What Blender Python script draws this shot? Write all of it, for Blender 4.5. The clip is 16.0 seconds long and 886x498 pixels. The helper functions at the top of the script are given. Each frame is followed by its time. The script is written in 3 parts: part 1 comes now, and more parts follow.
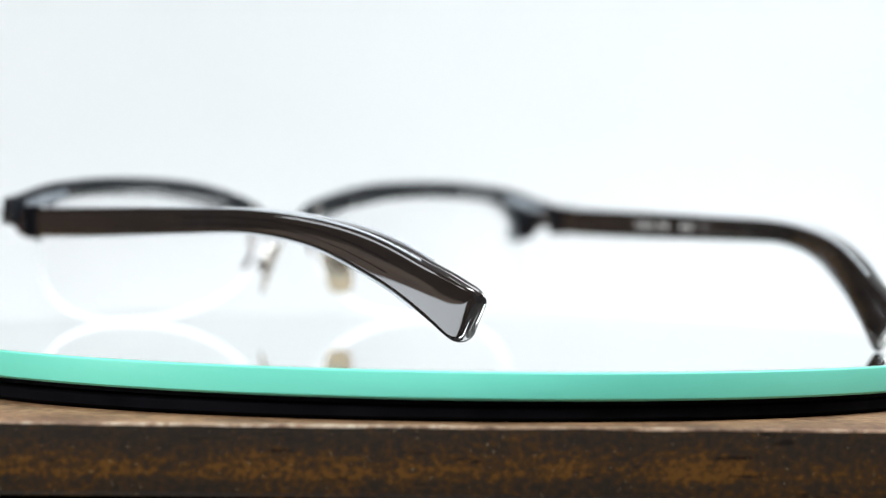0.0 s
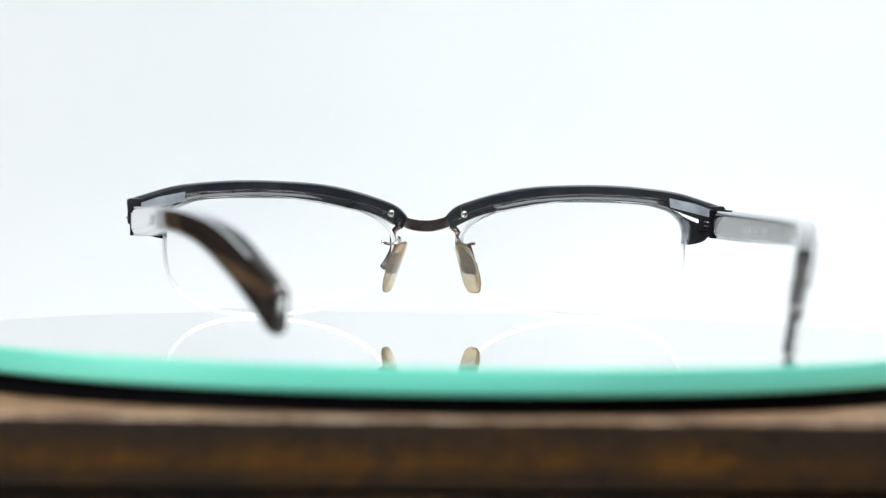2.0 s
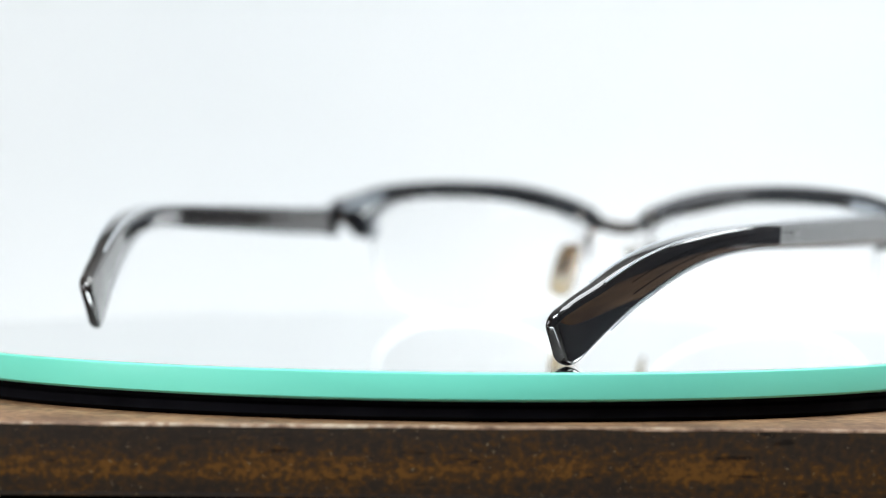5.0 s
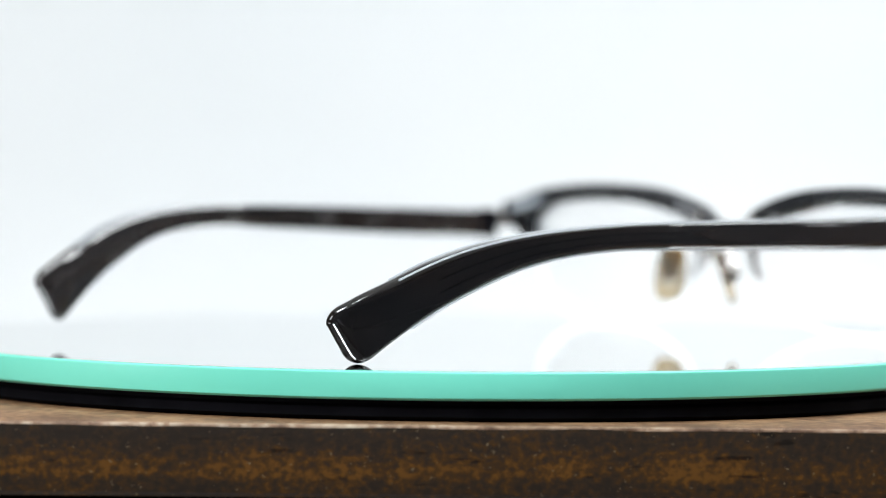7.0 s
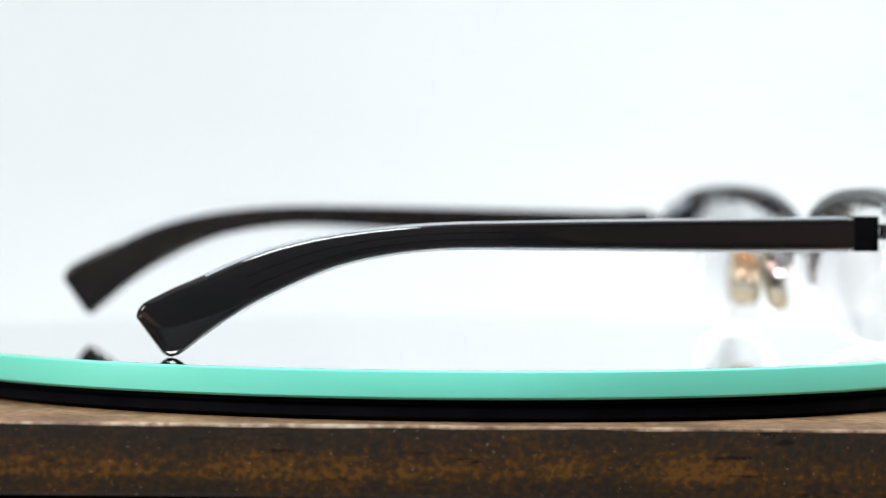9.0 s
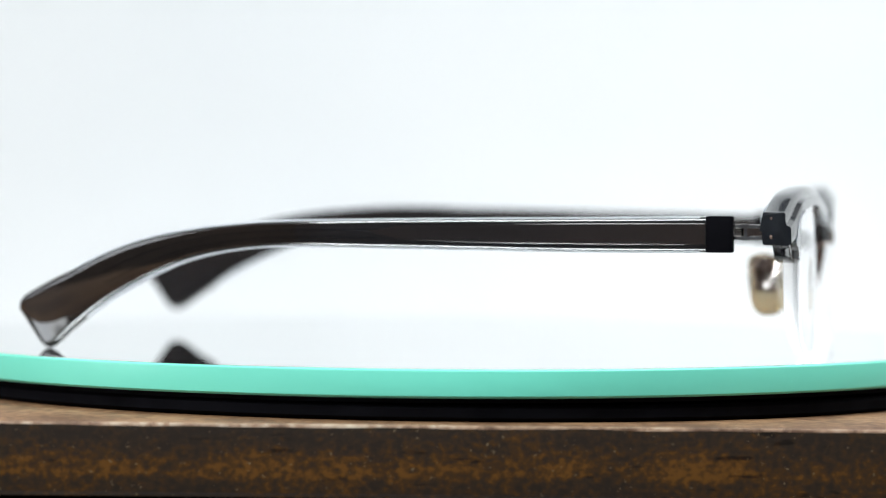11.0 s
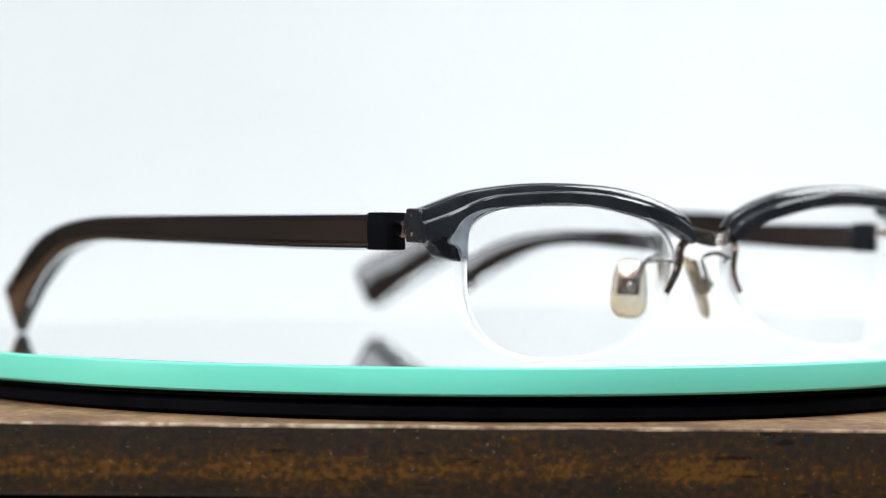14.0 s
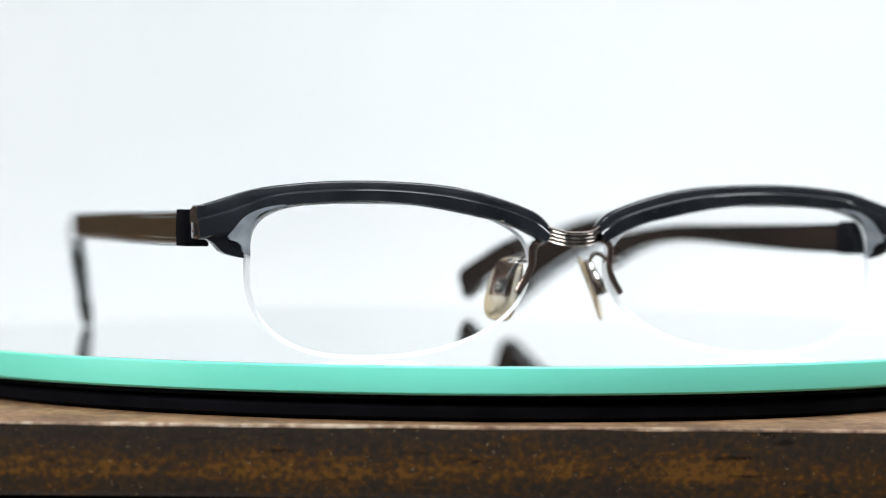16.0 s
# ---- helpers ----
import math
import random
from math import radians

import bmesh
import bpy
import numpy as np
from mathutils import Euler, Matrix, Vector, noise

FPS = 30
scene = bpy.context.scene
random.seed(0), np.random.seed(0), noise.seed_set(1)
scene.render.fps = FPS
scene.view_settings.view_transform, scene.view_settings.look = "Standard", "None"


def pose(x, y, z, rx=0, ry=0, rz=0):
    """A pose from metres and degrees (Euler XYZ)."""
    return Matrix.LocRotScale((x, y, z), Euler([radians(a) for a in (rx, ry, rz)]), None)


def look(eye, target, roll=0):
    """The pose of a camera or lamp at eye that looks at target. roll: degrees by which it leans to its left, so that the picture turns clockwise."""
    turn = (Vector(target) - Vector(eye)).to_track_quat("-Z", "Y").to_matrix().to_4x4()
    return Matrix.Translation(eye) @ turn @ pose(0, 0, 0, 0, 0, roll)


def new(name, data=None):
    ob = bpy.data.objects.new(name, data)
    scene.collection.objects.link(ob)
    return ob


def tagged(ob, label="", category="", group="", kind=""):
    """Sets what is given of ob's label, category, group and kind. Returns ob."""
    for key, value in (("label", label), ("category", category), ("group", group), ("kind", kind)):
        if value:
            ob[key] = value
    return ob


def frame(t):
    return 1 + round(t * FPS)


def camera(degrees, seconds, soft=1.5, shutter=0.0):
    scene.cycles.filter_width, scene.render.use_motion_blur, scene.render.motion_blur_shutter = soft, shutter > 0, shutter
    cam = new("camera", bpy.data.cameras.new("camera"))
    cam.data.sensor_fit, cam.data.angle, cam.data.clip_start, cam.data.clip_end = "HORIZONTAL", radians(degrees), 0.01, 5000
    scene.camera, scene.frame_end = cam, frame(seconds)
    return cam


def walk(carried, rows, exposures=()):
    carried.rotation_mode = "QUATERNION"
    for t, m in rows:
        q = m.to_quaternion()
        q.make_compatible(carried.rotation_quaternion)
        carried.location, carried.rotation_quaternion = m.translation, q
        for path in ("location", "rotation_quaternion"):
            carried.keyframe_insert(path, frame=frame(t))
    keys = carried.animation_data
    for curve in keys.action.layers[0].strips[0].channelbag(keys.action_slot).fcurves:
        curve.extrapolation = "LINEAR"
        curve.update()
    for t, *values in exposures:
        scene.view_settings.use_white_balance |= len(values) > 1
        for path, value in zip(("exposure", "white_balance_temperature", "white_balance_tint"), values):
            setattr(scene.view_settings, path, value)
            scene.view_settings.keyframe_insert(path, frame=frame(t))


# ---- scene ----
# Millimetres are written as n * MM. The turntable's axis is the z axis, z = 0 is the top of the mirror plate.
MM = 0.001
# the stand and the turntable on it lean a third of a degree away from the camera
LEAN = pose(0, 0, 0, -0.355, 0.119, 0)

# ---- camera: on a short slide in front of the turntable, drawn back a little while its focus is on the far side ----
cam = camera(15.727, 16.0, soft=1.15)
cam.data.dof.use_dof = True
cam.data.dof.aperture_fstop = 10.8
focus_mark = new("focus_mark")
cam.data.dof.focus_object = focus_mark
STAND = pose(-0.42 * MM, -661.3 * MM, 36.85 * MM, 90 - 1.596, 0, 0.042) @ pose(0, 0, 0, 0, 0, 0.603)
BACK = STAND @ pose(0, 0, 20.9 * MM)
PART = STAND @ pose(0, 0, 7 * MM)
walk(cam, [(0.0, STAND), (0.9, STAND), (1.2, BACK), (2.0, BACK), (2.15, STAND), (2.5, STAND), (2.75, PART), (3.0, PART), (3.2, BACK), (4.0, BACK), (4.5, STAND), (16.0, STAND)],
     exposures=[(0.0, 0.02), (16.0, 0.02)])

# ---- world and light ----
world = bpy.data.worlds.new("daylight")
scene.world = world
world.use_nodes = True
sky = world.node_tree.nodes.new("ShaderNodeTexSky")
sky.sky_type = "NISHITA"
sky.sun_disc = False
sky.sun_elevation, sky.sun_rotation = radians(40), radians(120)
world.node_tree.links.new(sky.outputs[0], world.node_tree.nodes["Background"].inputs[0])
world.node_tree.nodes["Background"].inputs[1].default_value = 0.1


def area_fill(name, m, sx, sy, watts, colour):
    data = bpy.data.lights.new(name, "AREA")
    data.shape, data.size, data.size_y, data.energy, data.color = "RECTANGLE", sx, sy, watts, colour
    ob = new(name, data)
    ob.matrix_world = m
    return ob


# area lamps added out of view; ceiling and side walls are cut open for them
area_fill("overhead_fill", look((0.475, 0.10, 1.37), (0.475, 0.101, 0.0)), 0.93, 0.78, 14.3, (0.948, 0.975, 0.983))
area_fill("front_fill", look((-0.45, -0.95, 1.37), (-0.45, -0.949, 0.0)), 0.88, 0.48, 38, (0.924, 0.975, 0.993))
area_fill("side_fill", look((1.52, 0.55, 1.0), (0.0, 0.75, 0.55)), 0.7, 0.6, 19, (0.948, 0.975, 0.983))
area_fill("side_fill", look((-1.52, -0.55, 0.55), (0.0, -0.35, 0.1)), 0.7, 0.6, 5.5, (0.95, 0.975, 1.0))


# ---- materials ----
def material(name, rough=0.5, metal=0.0, colour=(0.5, 0.5, 0.5), **more):
    m = bpy.data.materials.new(name)
    m.use_nodes = True
    b = m.node_tree.nodes["Principled BSDF"]
    b.inputs["Base Color"].default_value = (*colour, 1)
    b.inputs["Roughness"].default_value = rough
    b.inputs["Metallic"].default_value = metal
    for key, value in more.items():
        b.inputs[key.replace("_", " ")].default_value = value
    return m, m.node_tree, b


def noise_node(tree, scale, detail=4, stretch=(1, 1, 1)):
    n = tree.nodes
    coord, mapping, tex = n.new("ShaderNodeTexCoord"), n.new("ShaderNodeMapping"), n.new("ShaderNodeTexNoise")
    mapping.inputs["Scale"].default_value = stretch
    tex.inputs["Scale"].default_value, tex.inputs["Detail"].default_value = scale, detail
    tree.links.new(coord.outputs["Object"], mapping.inputs[0])
    tree.links.new(mapping.outputs[0], tex.inputs["Vector"])
    return tex


def ramp_node(tree, source, stops):
    r = tree.nodes.new("ShaderNodeValToRGB")
    while len(r.color_ramp.elements) < len(stops):
        r.color_ramp.elements.new(0.5)
    for e, (p, c) in zip(r.color_ramp.elements, stops):
        e.position, e.color = p, (*c, 1)
    tree.links.new(source, r.inputs[0])
    return r


def bump_node(tree, source, bsdf, strength, distance):
    b = tree.nodes.new("ShaderNodeBump")
    b.inputs["Strength"].default_value, b.inputs["Distance"].default_value = strength, distance
    tree.links.new(source, b.inputs["Height"])
    tree.links.new(b.outputs[0], bsdf.inputs["Normal"])


def mixed(name, low, high, scale, rough, stretch=(1, 1, 1), bump=0.0, depth=0.0002, metal=0.0, **more):
    m, tree, b = material(name, rough, metal, low, **more)
    tex = noise_node(tree, scale, 5, stretch)
    r = ramp_node(tree, tex.outputs[0], ((0.35, low), (0.65, high)))
    tree.links.new(r.outputs[0], b.inputs["Base Color"])
    if bump:
        bump_node(tree, tex.outputs[0], b, bump, depth)
    return m


def wood_material(name, stops, grain_scale, rough=0.4):
    m, tree, b = material(name, rough)
    blotch = noise_node(tree, 60, 7, (1, 1, 1.15))
    speck = noise_node(tree, 560, 6, (1, 1, 1.1))
    pore = noise_node(tree, grain_scale, 4, (0.10, 0.10, 1))
    mix = tree.nodes.new("ShaderNodeMix")
    mix.inputs[0].default_value = 0.5
    tree.links.new(blotch.outputs[0], mix.inputs[2])
    tree.links.new(speck.outputs[0], mix.inputs[3])
    mix2 = tree.nodes.new("ShaderNodeMix")
    mix2.inputs[0].default_value = 0.22
    tree.links.new(mix.outputs[0], mix2.inputs[2])
    tree.links.new(pore.outputs[0], mix2.inputs[3])
    r = ramp_node(tree, mix2.outputs[0], stops)
    tree.links.new(r.outputs[0], b.inputs["Base Color"])
    bump_node(tree, mix2.outputs[0], b, 0.35, 0.0004)
    return m


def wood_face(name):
    """Dark stained wood, yellow brown low on the face, with fine specks and short dark cracks along the grain."""
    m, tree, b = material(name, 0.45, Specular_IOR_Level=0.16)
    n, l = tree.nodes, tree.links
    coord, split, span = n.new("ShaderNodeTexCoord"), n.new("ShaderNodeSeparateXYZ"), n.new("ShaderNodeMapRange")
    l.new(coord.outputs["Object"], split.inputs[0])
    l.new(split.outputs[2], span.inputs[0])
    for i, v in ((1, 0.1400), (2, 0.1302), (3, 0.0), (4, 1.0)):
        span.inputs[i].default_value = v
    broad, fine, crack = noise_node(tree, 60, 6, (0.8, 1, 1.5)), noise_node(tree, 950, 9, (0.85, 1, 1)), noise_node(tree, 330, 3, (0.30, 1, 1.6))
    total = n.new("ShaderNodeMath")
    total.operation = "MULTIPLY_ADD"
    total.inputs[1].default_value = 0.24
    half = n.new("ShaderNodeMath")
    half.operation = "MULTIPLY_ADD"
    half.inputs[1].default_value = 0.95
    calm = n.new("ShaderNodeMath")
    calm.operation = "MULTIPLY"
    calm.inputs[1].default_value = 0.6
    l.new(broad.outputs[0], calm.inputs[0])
    # yellowest a little above the lower edge, darker towards the top and the very bottom
    tone_band = ramp_node(tree, span.outputs[0], ((0.12, (0, 0, 0)), (0.62, (0.85, 0.85, 0.85)), (0.82, (1, 1, 1)), (0.97, (0.25, 0.25, 0.25))))
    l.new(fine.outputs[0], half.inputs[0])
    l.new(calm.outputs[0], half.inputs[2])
    l.new(tone_band.outputs[0], total.inputs[0])
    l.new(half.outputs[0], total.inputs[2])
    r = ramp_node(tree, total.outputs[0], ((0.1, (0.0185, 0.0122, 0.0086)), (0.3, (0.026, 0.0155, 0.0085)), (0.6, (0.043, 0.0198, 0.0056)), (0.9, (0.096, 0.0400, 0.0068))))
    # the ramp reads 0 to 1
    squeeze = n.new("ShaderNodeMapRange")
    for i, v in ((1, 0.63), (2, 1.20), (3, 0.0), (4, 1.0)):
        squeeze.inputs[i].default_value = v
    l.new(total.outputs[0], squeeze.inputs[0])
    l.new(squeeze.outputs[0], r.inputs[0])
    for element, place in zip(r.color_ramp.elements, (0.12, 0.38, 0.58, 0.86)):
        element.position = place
    dark = ramp_node(tree, crack.outputs[0], ((0.30, (0.3, 0.28, 0.27)), (0.36, (1, 1, 1))))
    mul = n.new("ShaderNodeMix")
    mul.data_type, mul.blend_type = "RGBA", "MULTIPLY"
    mul.inputs[0].default_value = 1.0
    l.new(r.outputs[0], mul.inputs[6])
    l.new(dark.outputs[0], mul.inputs[7])
    # fine pale specks of filler in the pores
    speck = ramp_node(tree, noise_node(tree, 1500, 2, (0.7, 1, 1)).outputs[0], ((0.69, (0, 0, 0)), (0.75, (0.7, 0.7, 0.7))))
    dust = n.new("ShaderNodeMix")
    dust.data_type = "RGBA"
    dust.inputs[7].default_value = (0.17, 0.12, 0.065, 1)
    l.new(speck.outputs[0], dust.inputs[0])
    l.new(mul.outputs[2], dust.inputs[6])
    l.new(dust.outputs[2], b.inputs["Base Color"])
    bump_node(tree, half.outputs[0], b, 0.4, 0.0003)
    return m


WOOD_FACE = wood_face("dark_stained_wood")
WOOD_PLAIN = wood_material("dark_stained_plain_wood", ((0.38, (0.010, 0.007, 0.006)), (0.46, (0.022, 0.013, 0.009)), (0.53, (0.050, 0.024, 0.007)), (0.64, (0.15, 0.070, 0.013))), 300)
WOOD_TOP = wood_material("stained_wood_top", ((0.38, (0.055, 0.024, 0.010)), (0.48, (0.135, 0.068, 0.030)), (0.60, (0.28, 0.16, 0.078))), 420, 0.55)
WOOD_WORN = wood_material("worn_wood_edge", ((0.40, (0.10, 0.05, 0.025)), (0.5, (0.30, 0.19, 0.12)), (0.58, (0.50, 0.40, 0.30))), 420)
WALL = mixed("white_wall_paint", (0.80, 0.81, 0.81), (0.83, 0.83, 0.82), 3, 0.9)
DIM = mixed("dark_grey_wall", (0.095, 0.105, 0.12), (0.12, 0.13, 0.145), 4, 0.85)
# tan and brown for unseen walls, chosen to colour reflections in the temples
WARM = mixed("warm_tan_wall", (0.36, 0.225, 0.12), (0.43, 0.28, 0.155), 3, 0.85)
BROWNISH = mixed("dull_brown_wall", (0.105, 0.085, 0.07), (0.135, 0.108, 0.088), 4, 0.85)
SHEET = mixed("white_backdrop_paper", (0.73, 0.75, 0.76), (0.78, 0.79, 0.79), 2.5, 0.95)
FLOOR = mixed("grey_floor", (0.16, 0.165, 0.17), (0.22, 0.225, 0.23), 6, 0.6)
MIRROR, _, _ = material("mirror_glass", 0.012, 1.0, (0.94, 0.96, 0.955))
EDGE = mixed("green_glass_edge", (0.17, 0.74, 0.56), (0.22, 0.82, 0.64), 9, 0.35)
BLACK = mixed("black_plastic", (0.003, 0.003, 0.004), (0.006, 0.006, 0.008), 90, 0.75, Specular_IOR_Level=0.02)
SMOKE = mixed("smoke_black_acetate", (0.010, 0.011, 0.014), (0.022, 0.024, 0.028), 120, 0.07, Specular_IOR_Level=0.38, Coat_Weight=0.15, Coat_Roughness=0.03, Coat_IOR=1.6)
BROWN = mixed("dark_brown_acetate", (0.005, 0.0045, 0.005), (0.015, 0.0095, 0.0075), 55, 0.06, (1, 0.25, 1), Coat_Weight=0.9, Coat_Roughness=0.03, Coat_IOR=1.6)
CORE = mixed("acetate_inlay", (0.012, 0.008, 0.007), (0.026, 0.015, 0.010), 45, 0.08, (1, 0.2, 1), Coat_Weight=0.9, Coat_Roughness=0.03, Coat_IOR=1.6)
CLEAR = mixed("clear_grey_acetate", (0.22, 0.24, 0.27), (0.34, 0.37, 0.40), 260, 0.08)
STEEL = mixed("polished_antique_silver", (0.34, 0.31, 0.29), (0.52, 0.50, 0.48), 700, 0.16, metal=1.0)
BRONZE = mixed("brown_plated_metal", (0.22, 0.155, 0.13), (0.34, 0.26, 0.225), 500, 0.2, metal=1.0)
ANTIQUE = mixed("darkened_silver", (0.11, 0.09, 0.08), (0.24, 0.21, 0.19), 600, 0.24, metal=1.0)
INK, _, _ = material("pale_print", 0.5, 0.0, (0.45, 0.43, 0.42))
LENS, _, _ = material("clear_lens_glass", 0.0, 0.0, (1.0, 1.0, 1.0), Transmission_Weight=1.0, IOR=1.5, Specular_IOR_Level=0.15, Specular_Tint=(0.15, 0.2, 0.22, 1))


def frosted(name, colour, share, second=None):
    """Stuff that lets light through from behind, mottled where a second colour is given."""
    m, tree, b = material(name, 0.2, 0.0, colour)
    thin, mix = tree.nodes.new("ShaderNodeBsdfTranslucent"), tree.nodes.new("ShaderNodeMixShader")
    thin.inputs[0].default_value = (*colour, 1)
    if second:
        r = ramp_node(tree, noise_node(tree, 190, 4).outputs[0], ((0.38, second), (0.62, colour)))
        tree.links.new(r.outputs[0], b.inputs["Base Color"])
        tree.links.new(r.outputs[0], thin.inputs[0])
    mix.inputs[0].default_value = share
    tree.links.new(b.outputs[0], mix.inputs[1])
    tree.links.new(thin.outputs[0], mix.inputs[2])
    tree.links.new(mix.outputs[0], tree.nodes["Material Output"].inputs[0])
    return m


THREAD = frosted("clear_nylon_thread", (0.96, 0.97, 0.98), 0.6)
PAD = mixed("amber_nose_pad", (0.62, 0.60, 0.53), (0.66, 0.47, 0.23), 110, 0.16, Transmission_Weight=0.88, IOR=1.4)
RIM_GLINT = frosted("pale_rim_glint", (0.86, 0.89, 0.92), 0.6)
LENS_EDGE = frosted("frosted_lens_edge", (0.97, 0.98, 0.99), 0.85)


# ---- mesh helpers ----
def link(name, bm, mat, parent=None, label="", smooth=True, sharp=32):
    bmesh.ops.recalc_face_normals(bm, faces=bm.faces)
    me = bpy.data.meshes.new(name)
    bm.to_mesh(me)
    bm.free()
    me.materials.append(mat)
    if smooth:
        me.shade_smooth()
        me.set_sharp_from_angle(angle=radians(sharp))
    ob = new(name, me)
    ob.parent = parent
    if label:
        tagged(ob, label)
    return ob


def part(name, bm, mat, parent, label="", smooth=True, sharp=32):
    return link(name, bm, mat, parent, label, smooth, sharp)


def block(x0, x1, y0, y1, z0, z1, bevel=0.0, seg=2):
    bm = bmesh.new()
    bmesh.ops.create_cube(bm, size=1, matrix=Matrix.Translation(((x0 + x1) / 2, (y0 + y1) / 2, (z0 + z1) / 2)) @ Matrix.Diagonal((x1 - x0, y1 - y0, z1 - z0, 1)))
    if bevel:
        bmesh.ops.bevel(bm, geom=list(bm.edges), offset=bevel, segments=seg, profile=0.6, affect="EDGES")
    return bm


def sweep(rings, closed=False, cap=True):
    """A skin over rings of equally many points."""
    bm = bmesh.new()
    vs = [[bm.verts.new(p) for p in ring] for ring in rings]
    n = len(vs[0])
    pairs = list(zip(vs, vs[1:])) + ([(vs[-1], vs[0])] if closed else [])
    for a, b in pairs:
        for i in range(n):
            bm.faces.new((a[i], a[(i + 1) % n], b[(i + 1) % n], b[i]))
    if cap and not closed:
        bm.faces.new(vs[0][::-1])
        bm.faces.new(vs[-1])
    return bm


def tube(points, radius, sides=10, closed=False, squash=1.0):
    """A round bar along points; radius a number or one for each point."""
    pts = [Vector(p) for p in points]
    n = len(pts)
    rings = []
    side = None
    for i, p in enumerate(pts):
        a = pts[(i - 1) % n] if closed else pts[max(i - 1, 0)]
        b = pts[(i + 1) % n] if closed else pts[min(i + 1, n - 1)]
        d = (b - a).normalized()
        if side is None:
            side = d.orthogonal().normalized()
        side = (side - d * side.dot(d)).normalized()
        up = d.cross(side)
        r = radius[i] if isinstance(radius, (list, tuple)) else radius
        rings.append([p + side * (r * math.cos(k * math.tau / sides)) + up * (r * squash * math.sin(k * math.tau / sides)) for k in range(sides)])
    return sweep(rings, closed)


def spline(points, count):
    """Points along a smooth curve (natural cubic over the chords) through the given ones."""
    p = np.array([tuple(q) for q in points], float)
    n = len(p)
    knots = np.concatenate([[0], np.cumsum(np.linalg.norm(np.diff(p, axis=0), axis=1))])
    h = np.diff(knots)
    a, r = np.eye(n), np.zeros_like(p)
    for i in range(1, n - 1):
        a[i, i - 1:i + 2] = h[i - 1], 2 * (h[i - 1] + h[i]), h[i]
        r[i] = 6 * ((p[i + 1] - p[i]) / h[i] - (p[i] - p[i - 1]) / h[i - 1])
    bend = np.linalg.solve(a, r)
    out = []
    for t in np.linspace(0, knots[-1], count):
        i = int(np.clip(np.searchsorted(knots, t) - 1, 0, n - 2))
        u, v = knots[i + 1] - t, t - knots[i]
        out.append((bend[i] * u ** 3 + bend[i + 1] * v ** 3) / (6 * h[i]) + (p[i] / h[i] - bend[i] * h[i] / 6) * u + (p[i + 1] / h[i] - bend[i + 1] * h[i] / 6) * v)
    return out


def lathe(profile, sides=160):
    """Closed solid of revolution from (radius, z) pairs, first and last on the axis."""
    bm = bmesh.new()
    rings = []
    for r, z in profile:
        if r == 0:
            rings.append([bm.verts.new((0, 0, z))])
        else:
            rings.append([bm.verts.new((r * math.cos(k * math.tau / sides), r * math.sin(k * math.tau / sides), z)) for k in range(sides)])
    for a, b in zip(rings, rings[1:]):
        for k in range(sides):
            j = (k + 1) % sides
            if len(a) == 1:
                bm.faces.new((a[0], b[k], b[j]))
            elif len(b) == 1:
                bm.faces.new((a[k], a[j], b[0]))
            else:
                bm.faces.new((a[k], a[j], b[j], b[k]))
    return bm


# ---- the room ----
def panel(us, vs, holes, place):
    """A slab cut into a grid of blocks, without those that are openings. place(u0, u1, v0, v1) gives a block's bounds."""
    bm = bmesh.new()
    for i in range(len(us) - 1):
        for j in range(len(vs) - 1):
            if (i, j) not in holes:
                x0, x1, y0, y1, z0, z1 = place(us[i], us[i + 1], vs[j], vs[j + 1])
                bmesh.ops.create_cube(bm, size=1, matrix=Matrix.Translation(((x0 + x1) / 2, (y0 + y1) / 2, (z0 + z1) / 2)) @ Matrix.Diagonal((x1 - x0, y1 - y0, z1 - z0, 1)))
    return bm


def room():
    def setting(name, bm, mat, label, category="wall"):
        tagged(link(name, bm, mat, smooth=False), label, category, kind="structure")
    # unseen tan piece, added so that the temples mirror a warm tone
    setting("wall_north_1", block(-1.6, -0.8, 1.6, 1.7, -0.9, 1.35), WARM, "unseen tan wall added for warm reflections")
    setting("wall_north_2", block(-0.8, 1.6, 1.6, 1.7, -0.9, 1.35), DIM, "plain grey wall behind the backdrop")
    setting("wall_south", block(-1.6, 1.6, -2.1, -2.0, -0.9, 1.35), DIM, "plain grey wall behind the camera")
    # the openings here and in the ceiling only make way for the added lamps
    setting("wall_west", panel((-2.0, -0.9, -0.2, 1.6), (-0.9, 0.25, 0.85, 1.35), {(1, 1)}, lambda a, b, c, d: (-1.6, -1.5, a, b, c, d)), BROWNISH, "unseen dull brown side wall with a gap for an added lamp")
    setting("wall_east", panel((-2.0, 0.2, 0.9, 1.6), (-0.9, 0.7, 1.3, 1.35), {(1, 1)}, lambda a, b, c, d: (1.5, 1.6, a, b, c, d)), DIM, "unseen grey side wall with a gap for an added lamp")
    setting("ceiling", panel((-1.6, -0.9, 0.0, 0.95, 1.6), (-2.1, -1.2, -0.7, -0.3, 0.5, 1.7), {(1, 1), (2, 3)}, lambda a, b, c, d: (a, b, c, d, 1.35, 1.43)), WALL,
            "plain white painted ceiling with two gaps for added lamps", "ceiling")
    setting("floor", block(-1.6, 1.6, -2.1, 1.7, -1.0, -0.9), FLOOR, "plain grey floor of the room", "floor")


